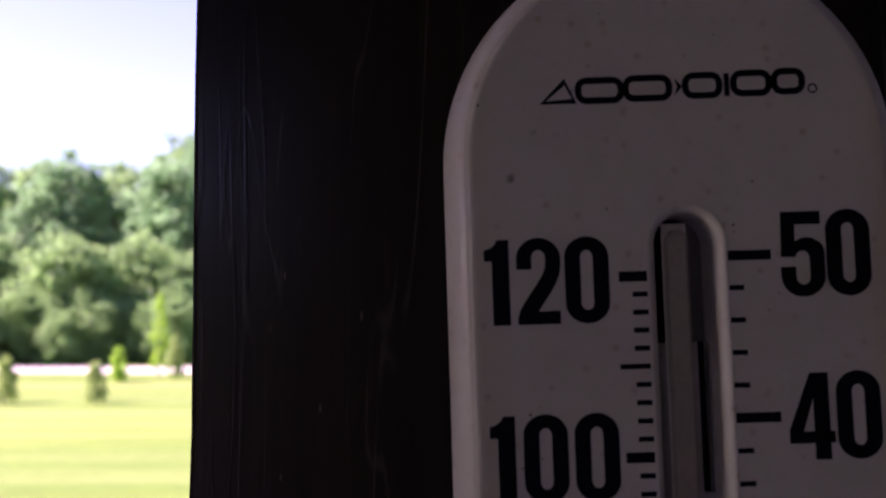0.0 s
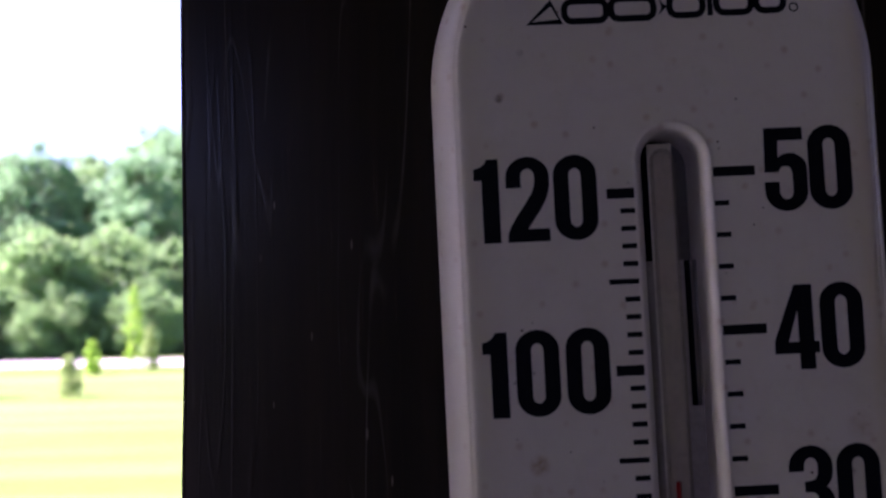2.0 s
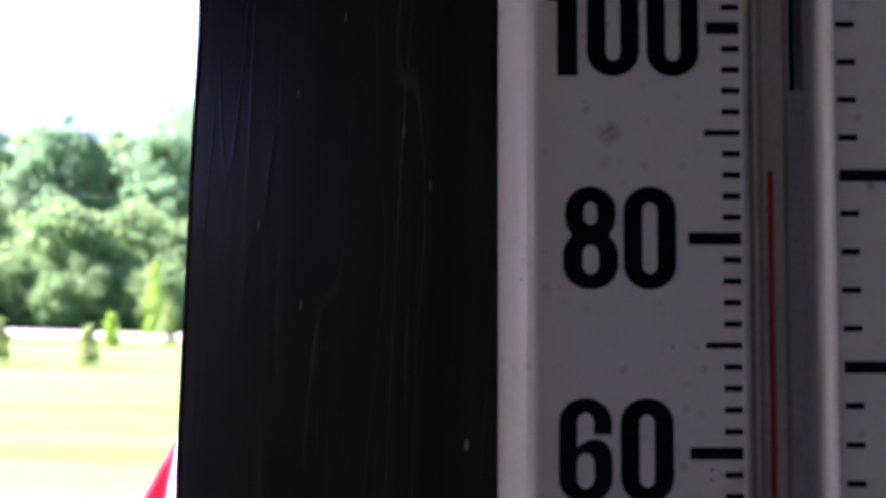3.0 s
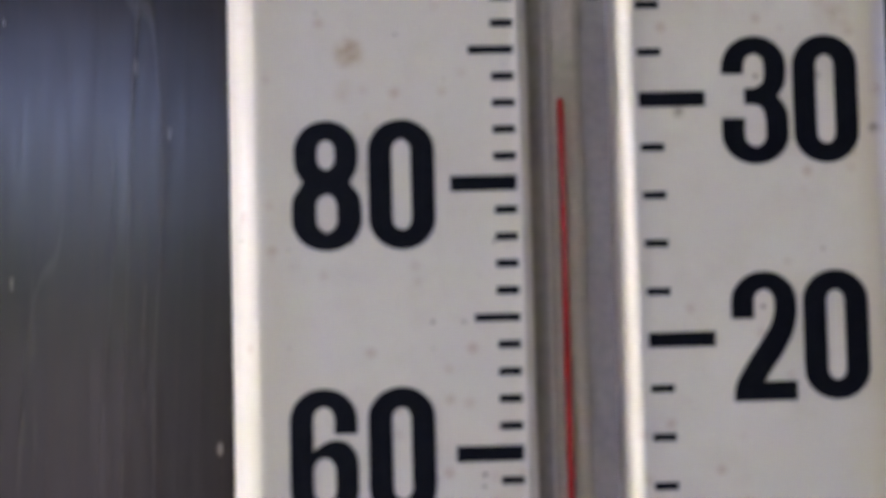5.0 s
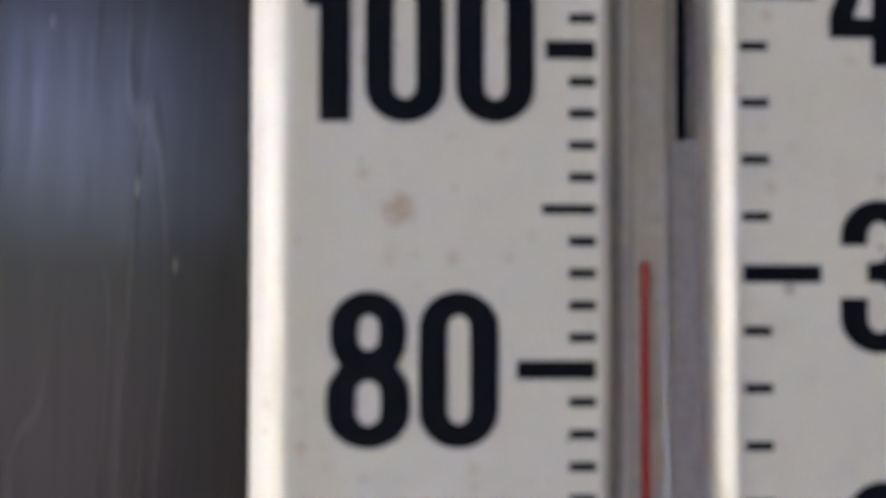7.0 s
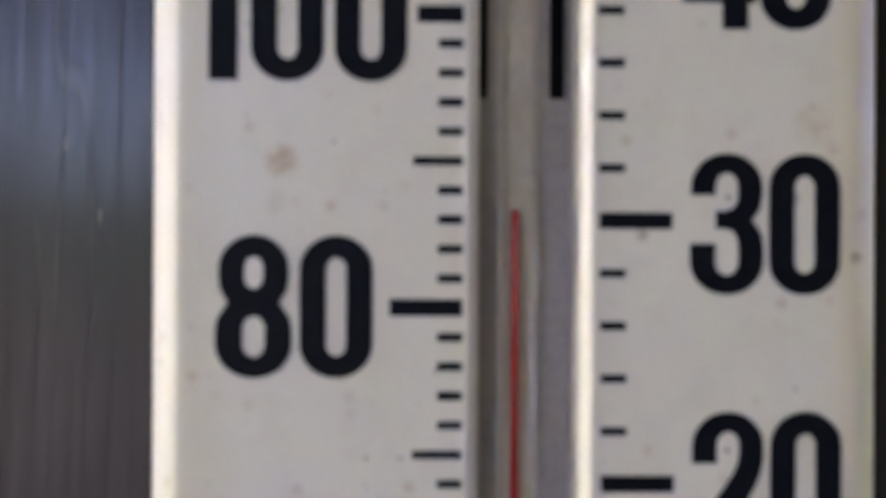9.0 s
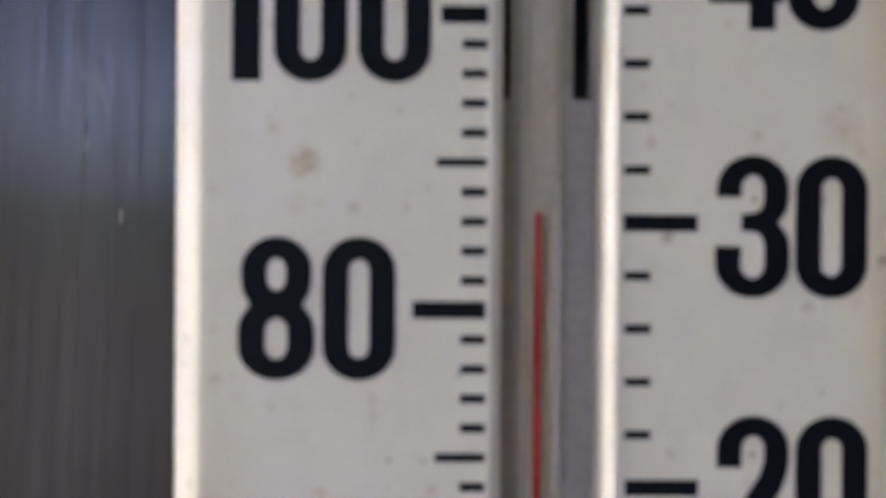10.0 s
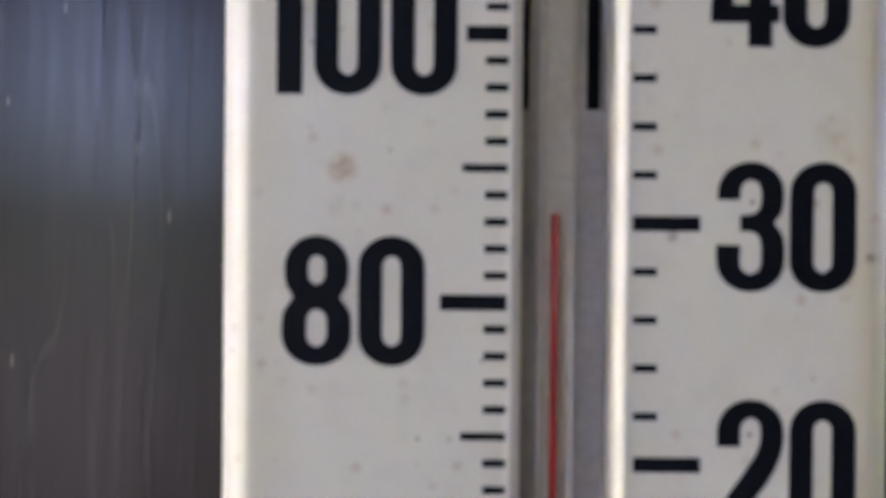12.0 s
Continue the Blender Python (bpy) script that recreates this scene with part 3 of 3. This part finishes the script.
# ---- plants ----
def leaf_cloud(bm, rnd, centre, size, count, leaf_size, flat_k=0.8):
    """Many small bent leaves round a centre."""
    for _ in range(count):
        while True:
            p = Vector((rnd.uniform(-1, 1), rnd.uniform(-1, 1), rnd.uniform(-1, 1)))
            if 0.15 < p.length < 1:
                break
        p = p * (p.length ** 0.15)
        c = centre + Vector((p.x * size, p.y * size, p.z * size * flat_k))
        s = leaf_size * rnd.uniform(0.6, 1.35)
        r = Euler((rnd.uniform(-1.2, 1.2), rnd.uniform(-1.2, 1.2), rnd.uniform(0, 6.28))).to_matrix()
        v = [bm.verts.new(c + r @ Vector(q)) for q in ((-s, 0, 0), (0, -s * 0.5, s * 0.15), (s, 0, 0), (0, s * 0.5, s * 0.15))]
        bm.faces.new((v[0], v[1], v[2]))
        bm.faces.new((v[0], v[2], v[3]))


def limb(bm, a, b, ra, rb, n=7):
    d = (b - a).normalized()
    q = d.to_track_quat("Z", "Y").to_matrix()
    ring = []
    for p, r in ((a, ra), (b, rb)):
        ring.append([bm.verts.new(p + q @ Vector((r * math.cos(6.2832 * i / n), r * math.sin(6.2832 * i / n), 0))) for i in range(n)])
    for i in range(n):
        bm.faces.new((ring[0][i], ring[0][(i + 1) % n], ring[1][(i + 1) % n], ring[1][i]))
    bm.faces.new(ring[1])


def broad_tree(seed, tall, wide, mat, label, low=0.1):
    rnd = random.Random(seed)
    tree = new("tree")
    tagged(tree, label, "tree", "woods beyond the road")
    wood = bmesh.new()
    crown = bmesh.new()
    top = Vector((rnd.uniform(-0.3, 0.3), rnd.uniform(-0.3, 0.3), tall * 0.85))
    limb(wood, Vector((0, 0, -0.15)), top * 0.45, 0.22, 0.15)
    limb(wood, top * 0.45, top, 0.15, 0.04)
    for k in range(110):
        h = rnd.uniform(low, 0.98)
        spread = wide * (math.sin(math.pi * min(1, 0.18 + 0.80 * h)) ** 0.6)
        ang = rnd.uniform(0, 6.283)
        rad = spread * rnd.uniform(0.25, 1.0)
        c = Vector((rad * math.cos(ang), rad * math.sin(ang), tall * h))
        if h > 0.2:
            limb(wood, Vector((0, 0, max(0.5, tall * h * 0.75))), c, 0.06, 0.015, 5)
        leaf_cloud(crown, rnd, c, wide * rnd.uniform(0.09, 0.24), 60, 0.15, rnd.uniform(0.5, 1.0))
    leaf_cloud(crown, rnd, Vector((0, 0, tall * 0.50)), wide * 0.78, 2600, 0.15, 0.55 * tall / wide)
    # uneven boughs that break the outline
    for k in range(34):
        h, ang = rnd.uniform(0.08, 0.92), rnd.uniform(0, 6.283)
        out = wide * rnd.uniform(0.45, 0.95) * (1.05 - 0.5 * h)
        leaf_cloud(crown, rnd, Vector((out * math.cos(ang), out * math.sin(ang), tall * h)), wide * rnd.uniform(0.10, 0.30), 95, 0.14, rnd.uniform(0.5, 1.5))
    part("trunk", wood, BARK, tree)
    part("crown", crown, mat, tree)
    return tree


def conifer(seed, tall, wide, mat, label, tip=0.25):
    """A narrow young evergreen with upswept sprays."""
    rnd = random.Random(seed)
    t = new("young_conifer")
    tagged(t, label, "conifer", "young evergreens on the lawn")
    wood, crown = bmesh.new(), bmesh.new()
    limb(wood, Vector((0, 0, -0.1)), Vector((0, 0, tall * 0.9)), 0.035, 0.008)
    for k in range(40):
        h = rnd.uniform(0.08, 0.99)
        out = wide * 0.5 * min(1.0, (1 - h) / (1 - 0.45) + 0.12) * (0.75 + 0.25 * min(1, h / 0.2))
        ang = rnd.uniform(0, 6.283)
        r = out * rnd.uniform(0.35, 0.9)
        leaf_cloud(crown, rnd, Vector((r * math.cos(ang), r * math.sin(ang), tall * h)), 0.09 * (0.5 + wide), 40, 0.035 * (0.6 + wide), 1.6)
    part("trunk", wood, BARK, t)
    part("crown", crown, mat, t)
    return t


def place(ob, az, dist, z=-0.4, turn=0.0):
    a = radians(az)
    ob.matrix_world = pose(dist * math.sin(a), dist * math.cos(a), z, 0, 0, turn)
    return ob


place(conifer(11, 2.55, 0.62, CONIFER, "bright yellow-green columnar evergreen beside the road"), -16.6, 31.6)
place(conifer(12, 1.25, 0.70, CONIFER_DIM, "short dull green conical evergreen on the lawn"), -15.7, 30.4)
place(conifer(13, 0.92, 0.62, CONIFER, "small bright green evergreen near the road"), -18.8, 29.4)
place(conifer(14, 0.84, 0.50, CONIFER_DIM, "small olive green evergreen shrub alone on the lawn"), -20.05, 22.4)
place(conifer(15, 0.95, 0.60, CONIFER_DIM, "small dark evergreen shrub on the lawn"), -24.75, 23.0)
place(conifer(16, 1.75, 0.60, CONIFER, "narrow bright green evergreen by the white marker"), -12.55, 31.5)

KINDS = [broad_tree(21, 10.0, 2.9, LEAF_A, "tall dense dark green broadleaf tree"), broad_tree(22, 11.0, 3.2, LEAF_B, "tall pale green broadleaf tree"),
         broad_tree(23, 8.8, 2.6, LEAF_A, "rounded dark green broadleaf tree"), broad_tree(24, 6.0, 2.8, LEAF_B, "low spreading pale green tree at the wood's edge", 0.06)]
SPOTS = []
for k in range(15):
    az = -37 + 2.6 * k
    SPOTS.append((k % 3, az + 0.5 * math.sin(k * 5.1), 50 + 2.5 * math.sin(k * 3.7), (1.13 if az > -18.5 else 0.93) + 0.08 * math.sin(k * 2.3)))
for k in range(16):
    SPOTS.append(((k * 2 + 1) % 3, -38 + 2.5 * k, 56 + 2 * math.cos(k * 2.9), (1.2 if k > 8 else 0.97) + 0.08 * math.sin(k * 4.1)))
for k in range(20):
    SPOTS.append((3, -38 + 2.05 * k, 43.5 + 1.6 * math.sin(k * 2.2), 0.72 + 0.16 * math.sin(k * 3.3)))
for k in range(26):
    SPOTS.append((3, -38 + 1.6 * k, 40.2 + 1.0 * math.sin(k * 1.7), 0.42 + 0.10 * math.sin(k * 2.9)))
# Unseen row behind the porch, added to set the skyline mirrored in the post.
for k in range(22):
    SPOTS.append((3, 100 + 7.0 * k, 46 + 2 * math.sin(k * 2.7), 1.15 + 0.15 * math.sin(k * 3.9)))
used = set()
for i, (kind, az, dist, size) in enumerate(SPOTS):
    m = pose(dist * math.sin(radians(az)), dist * math.cos(radians(az)), -0.4, 0, 0, 67 * i)
    src = KINDS[kind]
    if kind not in used:
        used.add(kind)
        src.matrix_world = m
        ob = src
    else:
        ob = copy_thing(src, m)
    ob.scale = (size, size, size)


def marker():
    t = tagged(new("utility_marker"), "small white utility pedestal at the roadside", "utility box")
    part("body", box((-0.13, -0.1, 0), (0.13, 0.1, 0.78), 0.02), PALE_METAL, t)
    part("cap", box((-0.15, -0.12, 0.78), (0.15, 0.12, 0.86), 0.02), PALE_METAL, t)
    place(t, -13.15, 30.0)


marker()


# ---- flag on the outer side of the post ----
def flag():
    t = tagged(new("flag"), "red and white striped cloth flag hanging outside the porch post", "flag")
    n, m = 6, 30
    wide = 0.0165
    for k in range(9):
        bm = bmesh.new()
        grid = []
        for i in range(n + 1):
            a = -0.099 + wide * (k + i / n)
            top = max(0.0, a) / 0.37
            row = []
            for j in range(m + 1):
                q = top + 0.34 * j / m
                fold = 0.010 * math.sin(70 * a + 4 * q) + 0.004 * math.sin(160 * a + 9 * q)
                x = -0.152 - a - 0.18 * q
                row.append(bm.verts.new((x + 0.3 * fold * min(1, 6 * q), 0.42 - 0.6 * (x + 0.17) + fold, 1.452 - q)))
            grid.append(row)
        for i in range(n):
            for j in range(m):
                bm.faces.new((grid[i][j], grid[i][j + 1], grid[i + 1][j + 1], grid[i + 1][j]))
        bmesh.ops.solidify(bm, geom=bm.faces[:], thickness=0.0006)
        part("stripe", smooth(bm), FLAG_WHITE if k % 2 == 0 else FLAG_RED, t, "white stripe" if k % 2 == 0 else "red stripe")
    bm = bmesh.new()
    limb(bm, Vector((0.0, POST_Y1 - 0.01, 1.36)), Vector((-0.060, 0.358, 1.458)), 0.005, 0.005, 12)
    part("staff", bm, STEEL, t)


flag()
